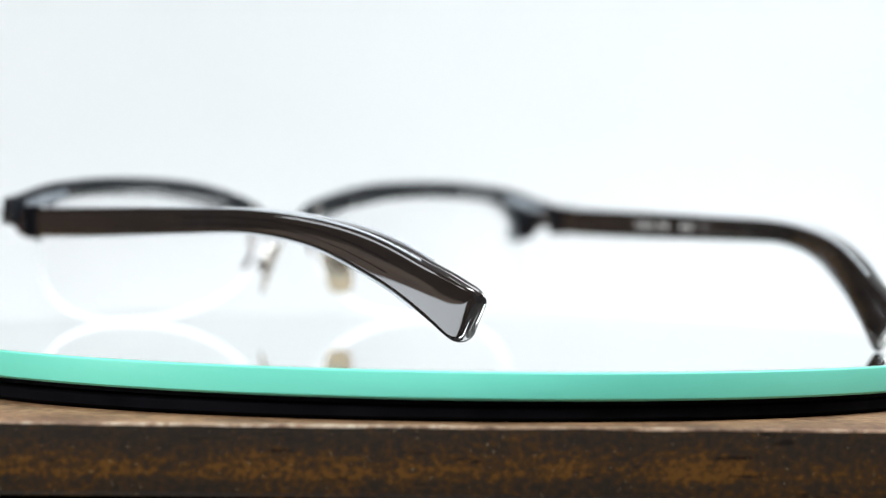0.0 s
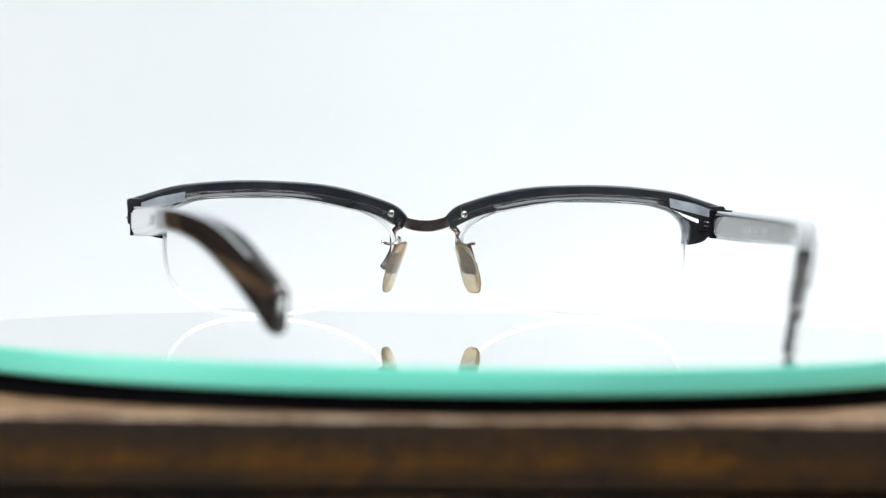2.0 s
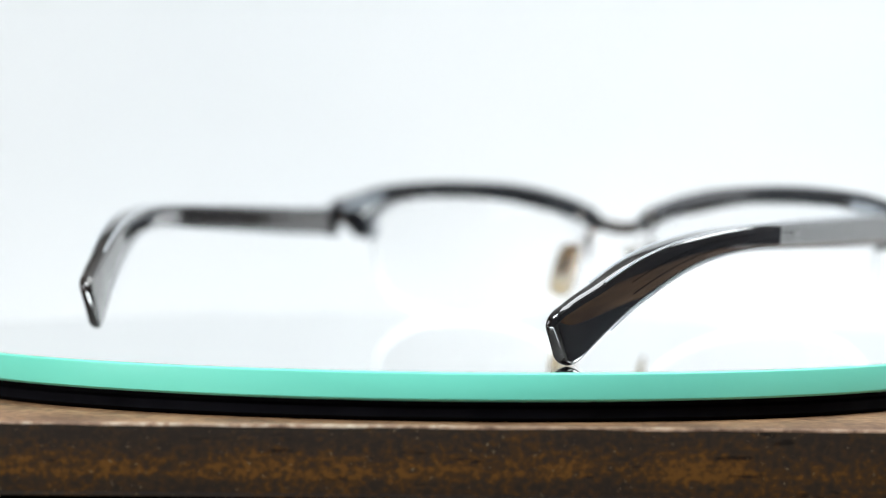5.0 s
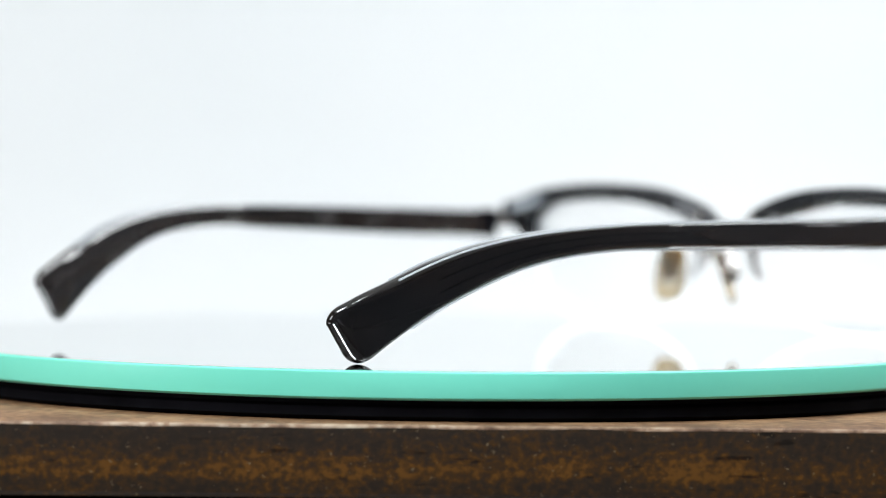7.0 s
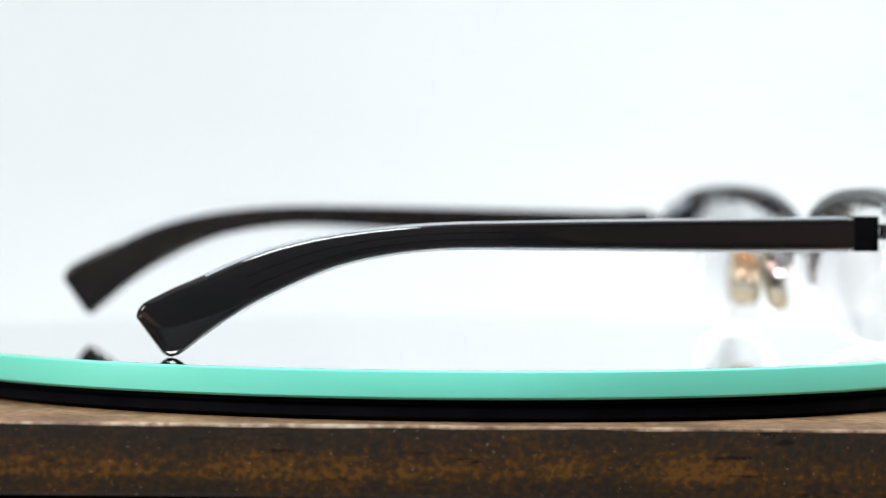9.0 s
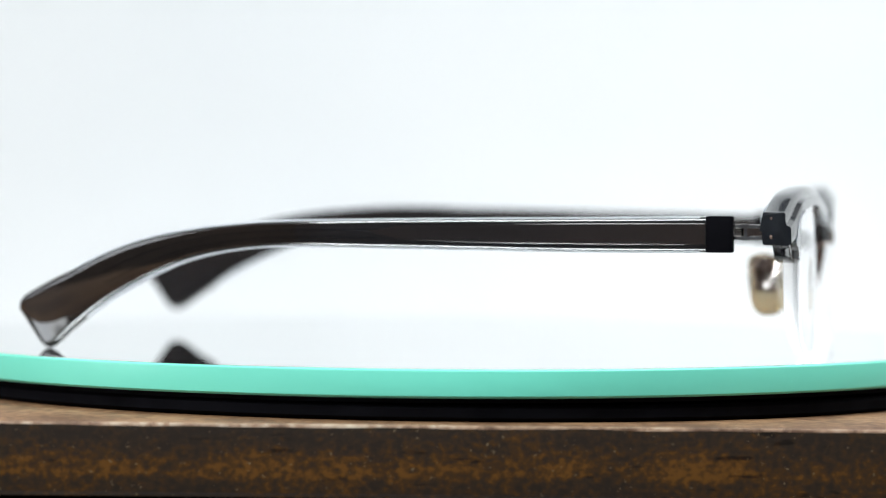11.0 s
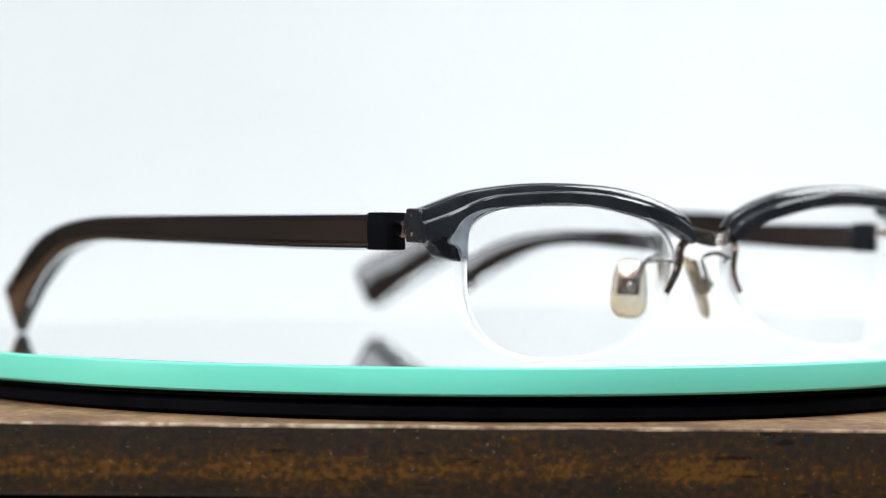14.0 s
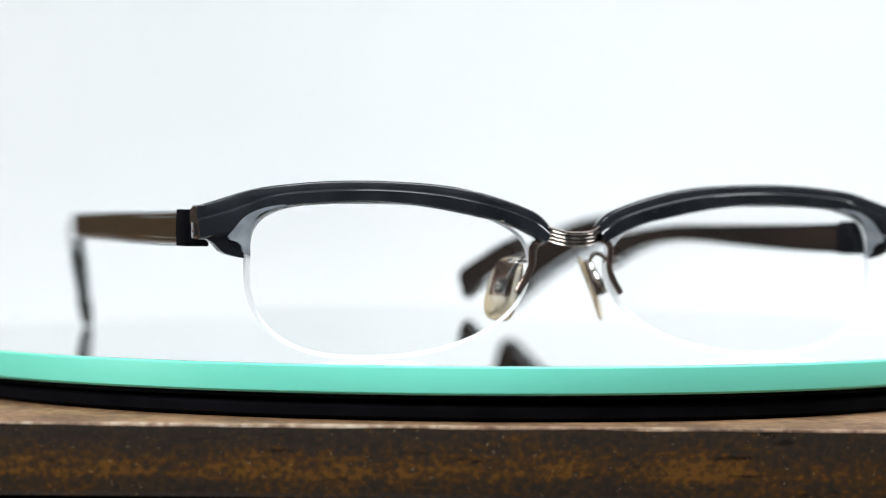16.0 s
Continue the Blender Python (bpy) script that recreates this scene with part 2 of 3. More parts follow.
def backdrop_sheet():
    ring = []
    prof = [(0.36, -0.15), (0.95, -0.148)] + [(0.95 + 0.2 * math.sin(a), 0.052 - 0.2 * math.cos(a)) for a in [k * math.pi / 16 for k in range(1, 9)]] + [(1.15, 0.9)]
    back = [(y + 0.0015, z - 0.0015) for y, z in reversed(prof)]
    rings = [[(x, y, z) for y, z in prof + back] for x in (-0.85, -0.3, 0.5, 1.42)]
    return tagged(link("backdrop", sweep(rings), SHEET), "curved sheet of plain white backdrop paper", "backdrop", kind="structure")


room()
backdrop_sheet()


# ---- the wooden stand ----
def wooden_stand():
    stand = tagged(new("wooden_stand"), "low stand with a thick dark-stained worn wooden top board", "stand")
    stand.matrix_basis = LEAN @ pose(0, 0, -0.15)
    up = 0.15
    z1, z0 = up - 9.4 * MM, up - 22.1 * MM
    y0, y1 = -112.9 * MM, 125 * MM
    # the board's edge, slightly uneven along its length
    rings = []
    n = 140
    for i in range(n + 1):
        x = -0.26 + 0.52 * i / n
        w = noise.noise((x * 60, 0.3, 0)) * 0.25 * MM + noise.noise((x * 240, 1.7, 0)) * 0.12 * MM
        q = noise.noise((x * 35, 5.0, 0)) * 0.12 * MM
        f = y0 + 0.2 * MM + w * 0.6 + (x * 0.03)
        b = 0.55 * MM + w
        rings.append([(x, f, z0 + 0.8 * MM), (x, f, z1 - b), (x, f + b * 0.3, z1 - b * 0.3 + q * 0.3), (x, f + b, z1),
                      (x, y1, z1), (x, y1, z0), (x, f + 0.8 * MM, z0)])
    bm = sweep(rings)
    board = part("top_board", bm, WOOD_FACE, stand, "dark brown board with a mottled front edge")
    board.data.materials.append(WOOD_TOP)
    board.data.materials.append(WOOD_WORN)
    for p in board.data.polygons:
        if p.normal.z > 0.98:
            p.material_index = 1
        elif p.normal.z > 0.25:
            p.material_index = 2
    for i in range(26):
        x = -0.085 + 0.17 * random.random()
        f = y0 + 0.2 * MM + x * 0.03
        bm = bmesh.new()
        bmesh.ops.create_icosphere(bm, subdivisions=1, radius=1)
        for v in bm.verts:
            v.co = (x + v.co.x * random.uniform(0.25, 0.9) * MM, f + 0.25 * MM + v.co.y * 0.3 * MM, z1 - 0.22 * MM + v.co.z * random.uniform(0.12, 0.3) * MM)
        part("chip", bm, WOOD_WORN, stand, "pale bare chip in the worn edge")
    # solid black block standing in for the shade between the two boards
    part("shadow_gap", block(-0.25, 0.25, y0 + 6 * MM, y1 - 4 * MM, z0 - 1.5 * MM, z0, 0.2 * MM), BLACK, stand)
    part("lower_board", block(-0.255, 0.255, y0 + 1.2 * MM, y1 - 1 * MM, z0 - 24 * MM, z0 - 1.5 * MM, 0.8 * MM), WOOD_PLAIN, stand)
    for sx in (-1, 1):
        part("side_panel", block(sx * 0.24 - 0.012, sx * 0.24 + 0.012, y0 + 3 * MM, y1 - 3 * MM, 0, z0 - 24 * MM, 1 * MM), WOOD_PLAIN, stand)
    return stand


def side_table():
    table = tagged(new("side_table"), "plain white table under the wooden stand", "table")
    table.location = (0, 0, -0.9)
    part("tabletop", block(-0.7, 0.7, -0.3, 1.12, 0.72, 0.7485, 2 * MM), WALL, table)
    for sx in (-0.62, 0.62):
        for sy in (-0.24, 1.02):
            part("leg", block(sx - 0.03, sx + 0.03, sy - 0.03, sy + 0.03, 0, 0.72, 2 * MM), WALL, table)
    return table


side_table()
wooden_stand()


# ---- the turntable ----
RADIUS = 106.5 * MM


def turntable_base():
    base = tagged(new("turntable_base"), "round black plastic turntable base on the wooden board", "turntable")
    base.matrix_basis = LEAN @ pose(0, 0, -9.4 * MM)
    r = RADIUS - 1.3 * MM
    part("ring", lathe([(0, 0), (r - 1.2 * MM, 0), (r, 0.8 * MM), (r, 2.4 * MM), (r - 0.5 * MM, 3.0 * MM), (r - 3 * MM, 3.3 * MM), (0, 3.3 * MM)]), BLACK, base)
    part("spindle", lathe([(0, 3.3 * MM), (9 * MM, 3.3 * MM), (9 * MM, 3.5 * MM), (0, 3.5 * MM)], 32), STEEL, base)
    return base


def mirror_plate():
    plate = tagged(new("mirror_plate"), "round mirrored glass plate with a pale green cut edge", "mirror")
    r, t = RADIUS, 5.1 * MM
    part("mirror_top", lathe([(0, 0), (r - 0.5 * MM, 0), (r - 0.5 * MM, -0.3 * MM), (0, -0.3 * MM)], 320), MIRROR, plate, "reflecting top surface")
    part("glass_edge", lathe([(0, -0.301 * MM), (r - 0.5 * MM, -0.301 * MM), (r - 0.45 * MM, -0.05 * MM), (r - 0.1 * MM, -0.3 * MM), (r, -0.6 * MM), (r, -t + 0.4 * MM), (r - 0.4 * MM, -t), (0, -t)], 320), EDGE, plate, "pale sea-green polished glass edge")
    part("black_backing", lathe([(0, -t - 0.01 * MM), (r - 0.9 * MM, -t - 0.01 * MM), (r - 0.9 * MM, -t - 0.8 * MM), (0, -t - 0.8 * MM)], 160), BLACK, plate, "matt black backing")
    return plate


base = turntable_base()
plate = mirror_plate()

# ---- the spectacles ----
HALF_GAP = 8.1


def lens_outline(count):
    """Half-rim lens shape in millimetres from the spectacles' middle: (h, z), anticlockwise from the outer side."""
    out = []
    for k in range(count):
        a = math.tau * k / count
        c, s = math.cos(a), math.sin(a)
        wide = 22.7 if c > 0 else 31.3
        tall = 11.2 if s > 0 else 16.7
        n = (3.6 if c > 0 else 2.35) if s > 0 else (2.6 if c > 0 else 2.12)
        r = (abs(c) ** n + abs(s) ** n) ** (-1 / n)
        out.append((HALF_GAP + 31 + wide * r * c, 17.1 + tall * r * s))
    return out


def arch(h):
    """Forward bow of the front: y in millimetres at h from the middle."""
    return 2.4 - 0.0008 * h * h


LENS_MID = (HALF_GAP + 27.5, 14.6)


def lens_y(h, z, curve, middle):
    return arch(36) + middle - curve * ((h - LENS_MID[0]) ** 2 + (z - LENS_MID[1]) ** 2)


def lens_mesh(sx):
    """A minus lens: flat front curve, deeper back curve, thick at its outer edge."""
    edge = lens_outline(96)
    n = len(edge)
    bm = bmesh.new()
    outer = []
    for curve, middle in ((0.0022, 1.3), (0.0053, 0.4)):
        rings = []
        for f in (1.0, 0.88, 0.76, 0.62, 0.48, 0.34, 0.18):
            ring = []
            for h, z in edge:
                hh, zz = LENS_MID[0] + (h - LENS_MID[0]) * f, LENS_MID[1] + (z - LENS_MID[1]) * f
                ring.append(bm.verts.new((sx * hh * MM, lens_y(hh, zz, curve, middle) * MM, zz * MM)))
            rings.append(ring)
        mid = bm.verts.new((sx * LENS_MID[0] * MM, lens_y(*LENS_MID, curve, middle) * MM, LENS_MID[1] * MM))
        for a, b in zip(rings, rings[1:]):
            for i in range(n):
                bm.faces.new((a[i], a[(i + 1) % n], b[(i + 1) % n], b[i]))
        for i in range(n):
            bm.faces.new((rings[-1][i], rings[-1][(i + 1) % n], mid))
        outer.append(rings[0])
    for i in range(n):
        bm.faces.new((outer[0][i], outer[1][i], outer[1][(i + 1) % n], outer[0][(i + 1) % n])).material_index = 1
    return bm


def thread_mesh(sx):
    pts = [(sx * h * MM, (lens_y(h, z, 0.0026, 0.85)) * MM, z * MM) for h, z in lens_outline(120)]
    return tube(pts, 0.42 * MM, 8, closed=True)


def brow_mesh(sx):
    """The acetate brow bar: a stepped section swept from the bridge to the outer corner."""
    n = 64
    top = spline([(4.6, 24.2), (6.2, 25.9), (9.4, 27.5), (14.9, 29.3), (23.7, 31.2), (32.2, 31.9), (40.7, 32.1), (49, 31.8), (55.2, 31.2), (60.3, 30.4), (65.4, 28.9), (70.8, 27.2)], n)
    low = spline([(5.8, 21.0), (9.4, 22.8), (13.2, 24.4), (18.7, 25.7), (25.5, 27.0), (34.8, 28.1), (41.1, 28.3), (50.4, 27.8), (57.4, 26.7), (62.2, 23.8), (70.4, 21.5)], n)
    rings = []
    for i, (t, b) in enumerate(zip(top, low)):
        u = i / (n - 1)
        fat = 0.55 + 0.45 * min(1, u * 6)
        back = 5.0 * fat
        ring = []
        # (share of height, y forward of the lens plane)
        for q, y in ((0.0, -0.9), (-0.03, 0.9), (0.05, 1.65), (0.52, 1.60), (0.57, 1.45), (0.63, 0.75), (0.68, 0.70), (0.90, 0.42), (0.97, 0.1), (1.0, -0.5), (0.99, -back * 0.35), (0.95, -back * 0.56),
                     (0.86, -back * 0.74), (0.46, -back * 0.82), (0.36, -back * 0.66), (0.06, -back * 0.5)):
            h = b[0] + (t[0] - b[0]) * q
            z = b[1] + (t[1] - b[1]) * q
            ring.append((sx * h * MM, (arch(h) + y) * MM, z * MM))
        rings.append(ring)
    return sweep(rings)


def plate_mesh(outline, sx, front, back, bevel):
    """A flat plate with the given (h, z) outline, bowed with the front."""
    bm = bmesh.new()
    a = [bm.verts.new((sx * h * MM, (arch(h) + front) * MM, z * MM)) for h, z in outline]
    b = [bm.verts.new((sx * h * MM, (arch(h) + back) * MM, z * MM)) for h, z in outline]
    n = len(outline)
    bm.faces.new(a)
    bm.faces.new(b[::-1])
    for i in range(n):
        bm.faces.new((a[i], b[i], b[(i + 1) % n], a[(i + 1) % n]))
    bmesh.ops.recalc_face_normals(bm, faces=bm.faces)
    if bevel:
        bmesh.ops.bevel(bm, geom=list(bm.edges), offset=bevel, segments=2, profile=0.6, affect="EDGES")
    return bm


def claw_mesh(sx):
    """The hook of the brow bar that runs down outside the lens."""
    under = [tuple(p) for p in spline([(69.8, 21.7), (67.6, 20.7), (66.2, 19.2), (64.4, 18.5), (62.2, 18.1)], 9)]
    return plate_mesh(under + [(62.7, 20.5), (62.9, 22.6), (62.2, 24.6), (65.5, 25.2), (69.6, 24.4)], sx, 0.9, -2.2, 0.18 * MM)


def facet_mesh(sx):
    """The clear chamfer beside the lens corner."""
    inner = [tuple(p) for p in spline([(54.5, 27.35), (58.0, 26.75), (60.4, 25.3), (61.4, 22.6), (61.5, 20.4), (61.4, 18.4)], 16)]
    outer = [tuple(p) for p in spline([(62.7, 19.2), (63.5, 20.9), (65.4, 21.6), (64.6, 23.0), (62.8, 25.2), (59.6, 26.9), (55.5, 27.7)], 16)]
    return plate_mesh(inner + outer, sx, 1.78, -0.4, 0.0)


def endpiece_mesh(sx):
    bm = block(64.6 * MM, 70.6 * MM, -5.3 * MM, -0.9 * MM, 21.4 * MM, 27.5 * MM, 0.6 * MM)
    if sx < 0:
        bmesh.ops.scale(bm, vec=(-1, 1, 1), verts=bm.verts)
    return bm


# top and bottom edge of a temple, station by station: (y, z) of each
TEMPLE = [(0, 26.5, 0, 20.1), (-27, 26.1, -27, 19.9), (-49, 25.8, -49, 20.1), (-71, 25.4, -71, 20.3), (-84, 25.0, -83.5, 20.2), (-94, 24.2, -93, 19.2), (-104, 22.8, -102.6, 16.9),
          (-113.5, 20.5, -111.5, 13.0), (-121, 17.6, -118.3, 9.2), (-127.5, 14.45, -124, 5.1), (-131.8, 12.45, -127.8, 2.05), (-134.7, 10.9, -130.2, 0.32), (-136.4, 9.85, -131.6, 0.12), (-137.3, 8.5, -132.7, 0.75), (-137.5, 7.3, -133.5, 1.95)]


def inward(y):
    """How far the temple has bent towards the head."""
    return 17.8 * (max(0.0, -y - 72) / 60) ** 1.4


def temple_half(u):
    """Half the thickness of a temple, u from the hinge to the tip."""
    half = 1.75 + 0.5 * max(0, 1 - u * 5) + 0.5 * math.sin(math.pi * max(0, (u - 0.5) / 0.5)) - 0.2 * max(0, (u - 0.8) / 0.2)
    return half * (1 - 0.15 * max(0, (u - 0.93) / 0.07))


def temple_rings(sx):
    """Rings of a temple in its own space: y from the hinge backwards, chamfered section."""
    rings = []
    n = 260
    for i, (ty, tz, by, bz) in enumerate(spline(TEMPLE, n)):
        t, b = (ty, tz), (by, bz)
        u = i / (n - 1)
        half = temple_half(u)
        e = min(1, (1 - u) / 0.024)
        half *= 0.35 + 0.65 * math.sqrt(1 - (1 - e) ** 2)
        tall = math.hypot(t[0] - b[0], t[1] - b[1])
        ring = []
        tip = min(1.0, max(0.0, (u - 0.62) / 0.28))
        r = min(0.95 + 0.6 * tip, half * (0.62 + 0.24 * tip))
        for cx, cz, start in ((half - r, r, -90), (half - r, tall - r, 0), (r - half, tall - r, 90), (r - half, r, 180)):
            for k in range(6):
                g = radians(start + 18 * k)
                q, w = (cz + r * math.sin(g)) / tall, cx + r * math.cos(g)
                w *= 1 - 0.06 * tip * (1 - q)
                y, z = b[0] + (t[0] - b[0]) * q, b[1] + (t[1] - b[1]) * q
                ring.append(((w - sx * inward(by)) * MM, y * MM, z * MM))
        rings.append(ring)
    return rings


def nose_pad_mesh():
    """A flat oval pad, upright in its own space, its face to +x."""
    bm = bmesh.new()
    bmesh.ops.create_uvsphere(bm, u_segments=24, v_segments=14, radius=1)
    for v in bm.verts:
        x, y, z = v.co
        k = 1 - 0.10 * z
        sq = (abs(y) ** 3.2 + abs(z) ** 3.2 + 1e-9) ** (1 / 3.2)
        ln = math.hypot(y, z) + 1e-9
        y, z = y * ln / sq, z * ln / sq
        v.co = (x * 0.75 * MM + 0.5 * MM * z * z, y * 3.5 * k * MM, z * 6.4 * MM)
    return bm


def small_ball(r):
    bm = bmesh.new()
    bmesh.ops.create_uvsphere(bm, u_segments=14, v_segments=9, radius=r)
    return bm


def placed(bm, m):
    bmesh.ops.transform(bm, matrix=m, verts=bm.verts)
    return bm


def at(h, y, z):
    return Matrix.Translation((h * MM, y * MM, z * MM))


def bar(points, radius, squash=1.0, sides=8):
    return tube([Vector(p) * MM for p in points], radius * MM, sides, squash=squash)


def spectacles():
    top = tagged(new("spectacles"), "half-rim spectacles with dark acetate brow bars, standing open on the mirror", "spectacles")
    o = new("front")
    o.parent = top
    for sx in (-1, 1):
        lens = part("lens", lens_mesh(sx), LENS, o, "clear untinted lens")
        lens.data.materials.append(LENS_EDGE)
        lens.visible_shadow = False
        part("nylon_thread", thread_mesh(sx), THREAD, o, "clear white nylon thread round the lens")
        part("brow_bar", brow_mesh(sx), SMOKE, o, "smoky black polished acetate brow bar")
        part("brow_hook", claw_mesh(sx), SMOKE, o)
        part("corner_facet", facet_mesh(sx), CLEAR, o, "pale grey clear chamfer beside the lens")
        part("end_piece", endpiece_mesh(sx), SMOKE, o, sharp=20)
        for z in (22.9, 26.3):
            part("end_rivet", placed(small_ball(0.42 * MM), at(sx * 70.4, -3.6, z)), BRONZE, o, "tiny brown metal rivet")
        for z in (22.7, 23.7):
            part("hinge_rivet", bar([(sx * 65.4, -5.4, z), (sx * 68.6, -5.4, z)], 0.24), BRONZE, o, "copper-coloured rivet bar")
        part("back_plate", plate_mesh([(57.5, 27.0), (57.2, 29.2), (63.5, 27.9), (67.5, 26.5), (67.5, 24.6)], sx, -3.9, -4.5, 0.12 * MM), CLEAR, o, "grey plate set into the back")
        part("rivet", placed(small_ball(0.95 * MM), at(sx * 8.7, -0.6, 24.7)), STEEL, o, "polished silver rivet head")
        # the metal inner rim beside the bridge
        rim = spline([(sx * 5.6, 2.4, 21.9), (sx * 7.6, 2.0, 20.4), (sx * 7.7, 1.6, 17.4), (sx * 8.6, 1.0, 14.6), (sx * 10.4, 0.6, 11.8)], 18)
        part("inner_rim", bar(rim, 0.58, 1.4), BRONZE, o, "brown plated metal rim piece")
        part("pin", bar([(sx * 7.6, -0.4, 17.6), (sx * 9.2, -1.8, 17.5), (sx * 10.6, -2.6, 17.9)], 0.38), STEEL, o)
        part("pin_head", placed(small_ball(0.55 * MM), at(sx * 10.7, -2.6, 17.9)), STEEL, o)
        arm = spline([(sx * 7.6, 0.8, 18.0), (sx * 7.0, -3.0, 19.0), (sx * 7.3, -6.0, 17.4), (sx * 8.8, -6.4, 14.8), (sx * 9.6, -7.4, 13.2)], 20)
        part("pad_arm", bar(arm, 0.42), STEEL, o, "bent silver wire arm")
        part("pad_box", placed(block(-1.0 * MM, 1.0 * MM, -1.2 * MM, 1.2 * MM, -1.5 * MM, 1.5 * MM, 0.4 * MM), at(sx * 9.7, -7.6, 12.8) @ pose(0, 0, 0, 0, sx * -19, sx * -30)), STEEL, o)
        part("pad_screw", placed(small_ball(0.75 * MM), at(sx * 10.6, -7.0, 12.9)), STEEL, o)
        tilt = at(sx * 8.8, -8.6, 12.5) @ pose(0, 0, 0, 10, sx * -18, 0) @ pose(0, 0, 0, 0, 0, 90 + sx * 90 + sx * 28)
        part("pad_plate", placed(block(-0.95 * MM, -0.45 * MM, -2.2 * MM, 2.2 * MM, -1.8 * MM, 5.3 * MM, 0.2 * MM), tilt), BRONZE, o, "brown metal plate on the back of the pad")
        part("nose_pad", placed(nose_pad_mesh(), tilt), PAD, o, "amber translucent nose pad")
    # the ribbed bridge: four ridges side by side on a band
    curve = [(-8.2, -0.2, 25.4), (-6.4, 1.6, 23.6), (-3.6, 3.6, 22.2), (0, 4.4, 21.7), (3.6, 3.6, 22.2), (6.4, 1.6, 23.6), (8.2, -0.2, 25.4)]
    for k in range(4):
        part("bridge_rib", bar([(x, y, z + (k - 1.5) * 0.66) for x, y, z in spline(curve, 30)], 0.40, 0.85), ANTIQUE, o, "antique silver bridge rib")
    rings = []
    for x, y, z in spline(curve, 30):
        rings.append([Vector(p) * MM for p in ((x, y + 0.1, z + 1.2), (x, y - 0.5, z + 1.2), (x, y - 0.5, z - 1.2), (x, y + 0.1, z - 1.2))])
    part("bridge_band", sweep(rings), ANTIQUE, o, "dark polished back of the bridge")
    # temples and hinges
    for sx, yaw, lift, drop, gap in ((1, -1.2, 0.0, 0.0, 0.0), (-1, 1.6, 1.9, -1.0, 1.2)):
        hinge = new("hinge")
        hinge.parent = top
        hinge.location = (sx * 67.6 * MM, (-10.6 - gap * 0.5) * MM, drop * 0.5 * MM)
        for z in (22.3, 24.4):
            part("hinge_plate", block(-1.0 * MM, 1.0 * MM, -0.6 * MM, 5.6 * MM, z * MM, (z + 0.7) * MM, 0.2 * MM), STEEL, hinge)
        part("hinge_barrel", tube([(0, 2.2 * MM, 22.2 * MM), (0, 2.2 * MM, 25.2 * MM)], 0.9 * MM, 14), STEEL, hinge)
        part("hinge_leaf", block(-0.8 * MM, 0.8 * MM, 2.0 * MM, 5.8 * MM, 23.1 * MM, 24.5 * MM, 0.2 * MM), BRONZE, hinge, "copper-coloured hinge leaf")
        temple = new("temple")
        temple.parent = top
        temple.matrix_basis = at(sx * 67.9, -10.8 - gap, drop) @ pose(0, 0, 0, -lift, 0, -sx * yaw)
        part("temple_arm", sweep(temple_rings(sx)), BROWN, temple, "dark brown polished acetate temple with a broad tip", sharp=62)
        part("temple_cap", block(-2.32 * MM, 2.32 * MM, -4.6 * MM, 0.3 * MM, 20.0 * MM, 26.62 * MM, 0.22 * MM), BLACK, temple, "black end cap", sharp=20)
        for side in (-1, 1):
            edge = [(-4.7, 21.3), (-4.7, 25.3), (-40, 24.9), (-60, 24.5), (-66.5, 23.2), (-60, 21.6), (-40, 21.3)]
            bm = bmesh.new()
            half = [side * (2.28 - 0.40 * min(1, -y / 27)) for y, z in edge]
            a = [bm.verts.new(((h - side * 0.2) * MM, y * MM, z * MM)) for h, (y, z) in zip(half, edge)]
            b = [bm.verts.new(((h + side * 0.13) * MM, (y + (0.3 if y < -50 else 0)) * MM, (23.3 + (z - 23.3) * 0.93) * MM)) for h, (y, z) in zip(half, edge)]
            bm.faces.new(b)
            for i in range(len(edge)):
                bm.faces.new((a[i], a[(i + 1) % len(edge)], b[(i + 1) % len(edge)], b[i]))
            part("inlay_panel", bm, CORE, temple, "reddish brown glossy inlay")
        # pale strips added as the bright highlights along the temple's rounded edges
        for low in (True, False):
            for side in (-1, 1):
                pts = []
                for i, (ty, tz, by, bz) in enumerate(spline(TEMPLE, 150)):
                    u = i / 149
                    if 0.04 < u < 0.90:
                        half = temple_half(u) * (1 - (0.06 if low else 0.0) * min(1.0, max(0.0, (u - 0.62) / 0.28)))
                        tall = math.hypot(ty - by, tz - bz)
                        q = (0.12 if low else tall - 0.12) / tall
                        y, z = by + (ty - by) * q, bz + (tz - bz) * q
                        pts.append(((side * (half - 0.42) - sx * inward(by)) * MM, y * MM, z * MM))
                part("rim_glint", tube(pts, 0.20 * MM, 8), RIM_GLINT, temple, "pale strip added for the bright line along the edge")
        # faint lines of the core in the bent part
        for q in (0.36, 0.62):
            pts = []
            for i, (ty, tz, by, bz) in enumerate(spline(TEMPLE, 110)):
                if -118 < by < -64:
                    y, z = by + (ty - by) * q, bz + (tz - bz) * q
                    u = i / 109
                    half = temple_half(u)
                    pts.append((sx * (half + 0.02 - inward(by)) * MM, y * MM, z * MM))
            part("core_line", tube(pts, 0.06 * MM, 6), BLACK, temple, "fine dark line of the core")
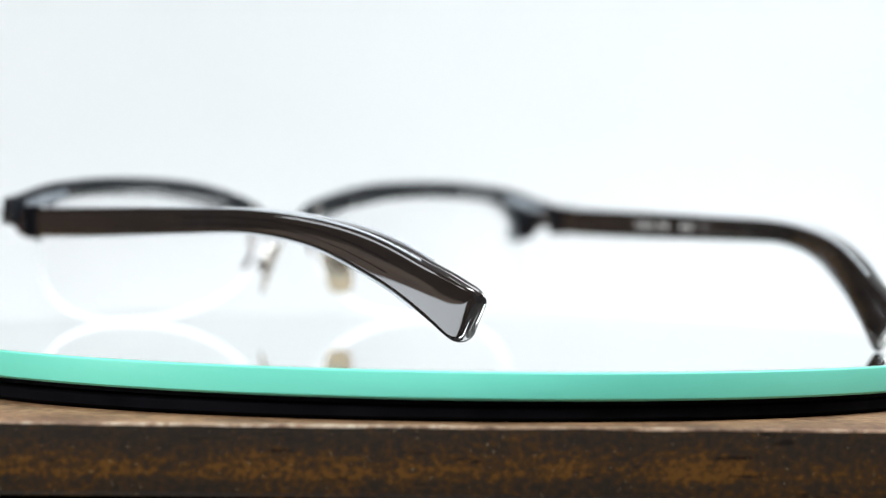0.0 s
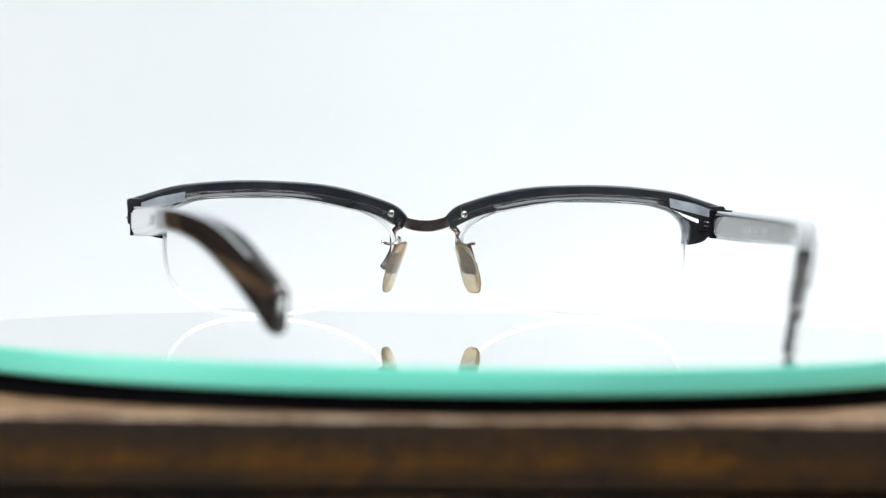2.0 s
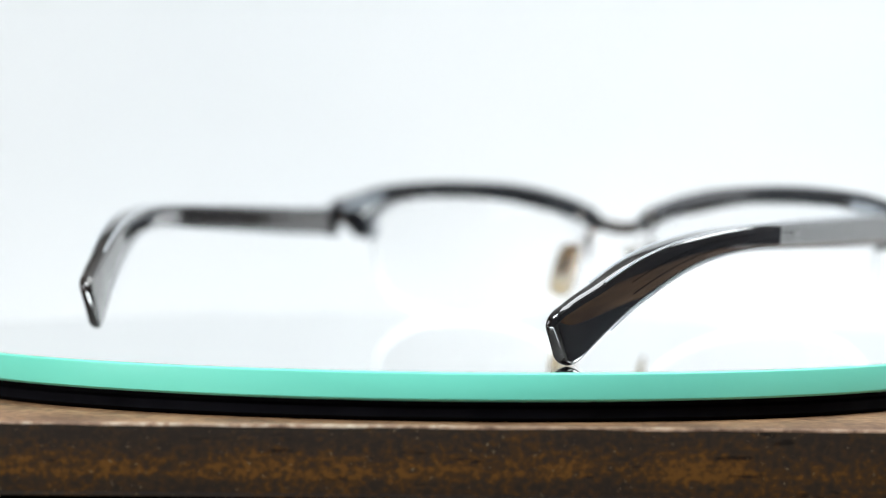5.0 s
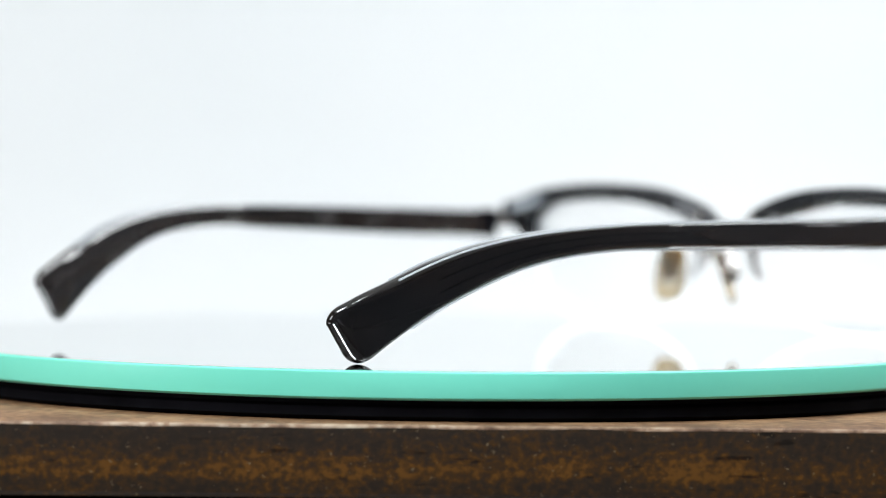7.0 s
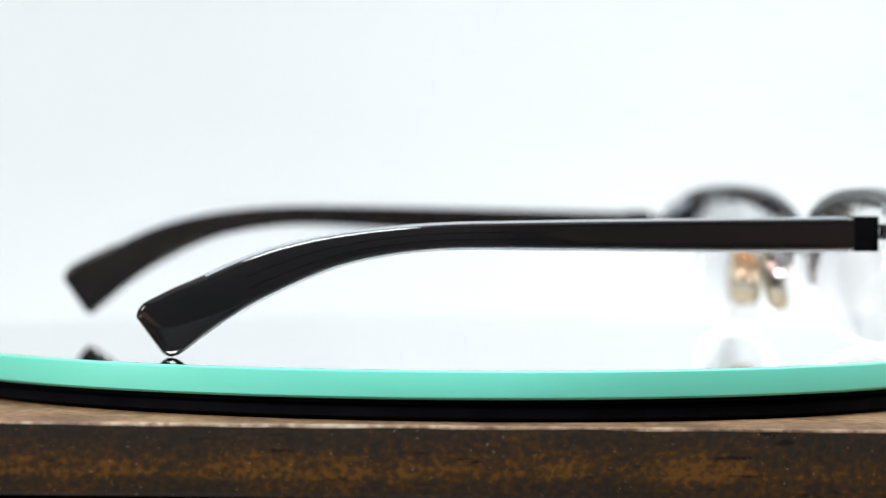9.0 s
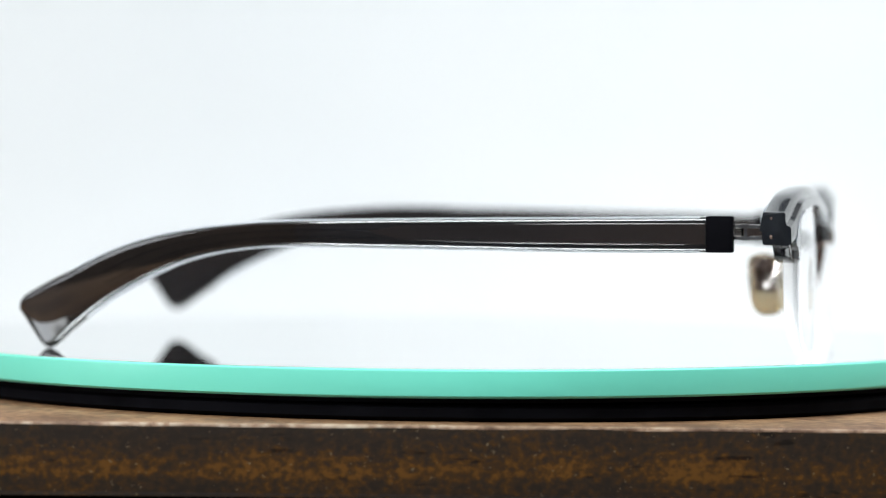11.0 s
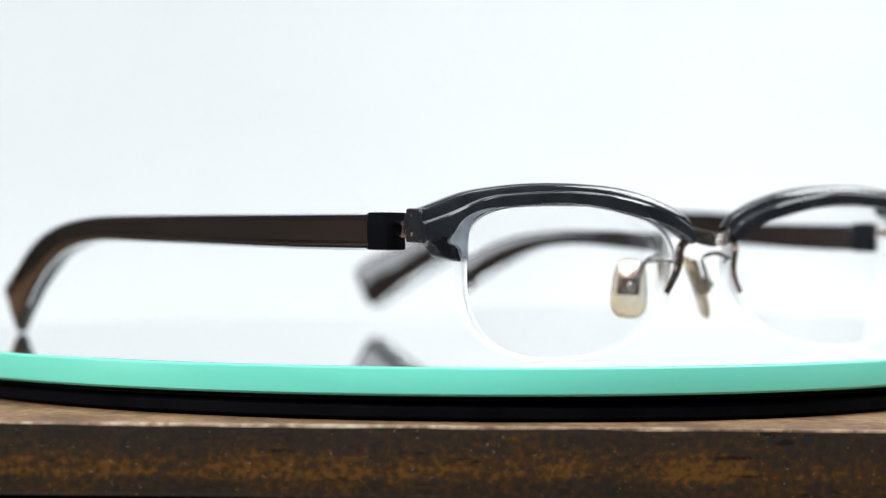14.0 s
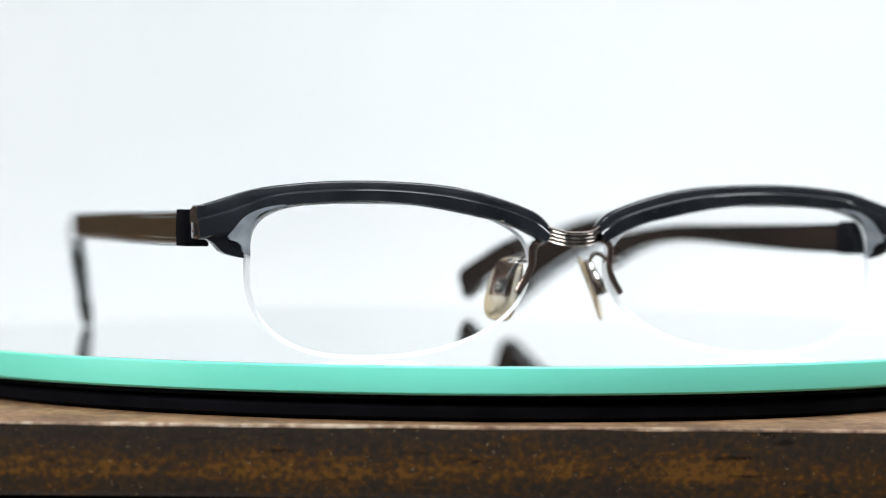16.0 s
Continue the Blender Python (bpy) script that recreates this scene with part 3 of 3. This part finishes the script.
        # print on the inner face: unreadable, in bars
        y = -23.2
        for wide, gap in ((1.6, 0.7), (2.4, 3.4), (1.5, 0.5), (1.5, 0.5), (1.5, 0.5), (1.5, 2.0), (1.3, 0.5), (1.6, 4.6), (1.2, 0.6), (2.0, 0)) if sx > 0 else ((2.2, 0),):
            x = -sx * 2.02
            part("print_bar", block((x - 0.06) * MM, (x + 0.06) * MM, (y - wide) * MM, y * MM, 22.3 * MM, 23.5 * MM), INK, temple, "pale printed mark", smooth=False)
            y -= wide + gap
    return top


glasses = spectacles()


# ---- movement ----
TURN = [(0.0, 30.74), (0.5, 24.79), (1.0, 18.88), (1.5, 13.5), (2.0, 4.99), (2.5, 0.79), (3.0, -5.29), (3.5, -11.09), (4.0, -17.11), (5.0, -29.4), (6.0, -41.7),
        (6.5, -47.8), (7.0, -53.72), (7.5, -59.7), (8.0, -66.0), (8.5, -72.05), (9.0, -78.01), (10.0, -90.0), (11.0, -102.0), (11.5, -107.96), (12.0, -113.72),
        (12.5, -119.86), (13.0, -125.69), (13.5, -130.65), (13.8, -136.8), (14.0, -139.38), (14.2, -140.2), (14.5, -143.39), (15.0, -149.53), (15.5, -155.64), (16.0, -161.62)]
PLACE = pose(1.65 * MM, 75.05 * MM, 0, 0, 0, 2.63)


# the focus is pulled between the near tips and the front of the spectacles: depth on the table's y axis, in millimetres
FOCUS = [(0.0, -82), (0.85, -82), (1.0, 0), (1.2, 70), (1.99, 70), (2.12, -62), (2.5, -66), (2.75, -22), (3.0, -14), (3.2, 62), (3.8, 62), (4.0, 30), (4.4, -66), (6.0, -92), (16.0, -92)]


def motions():
    """Plate and spectacles turn together; the plate lies a quarter of a degree out of true."""
    walk(focus_mark, [(t, pose(0, y * MM, 20 * MM)) for t, y in FOCUS])
    for thing, seat in ((plate, Matrix()), (glasses, PLACE)):
        walk(thing, [(t, LEAN @ pose(0, 0, 0, 0, 0, a) @ pose(0, 0, 0, 0.292, 0.115, 0) @ seat) for t, a in TURN])


motions()
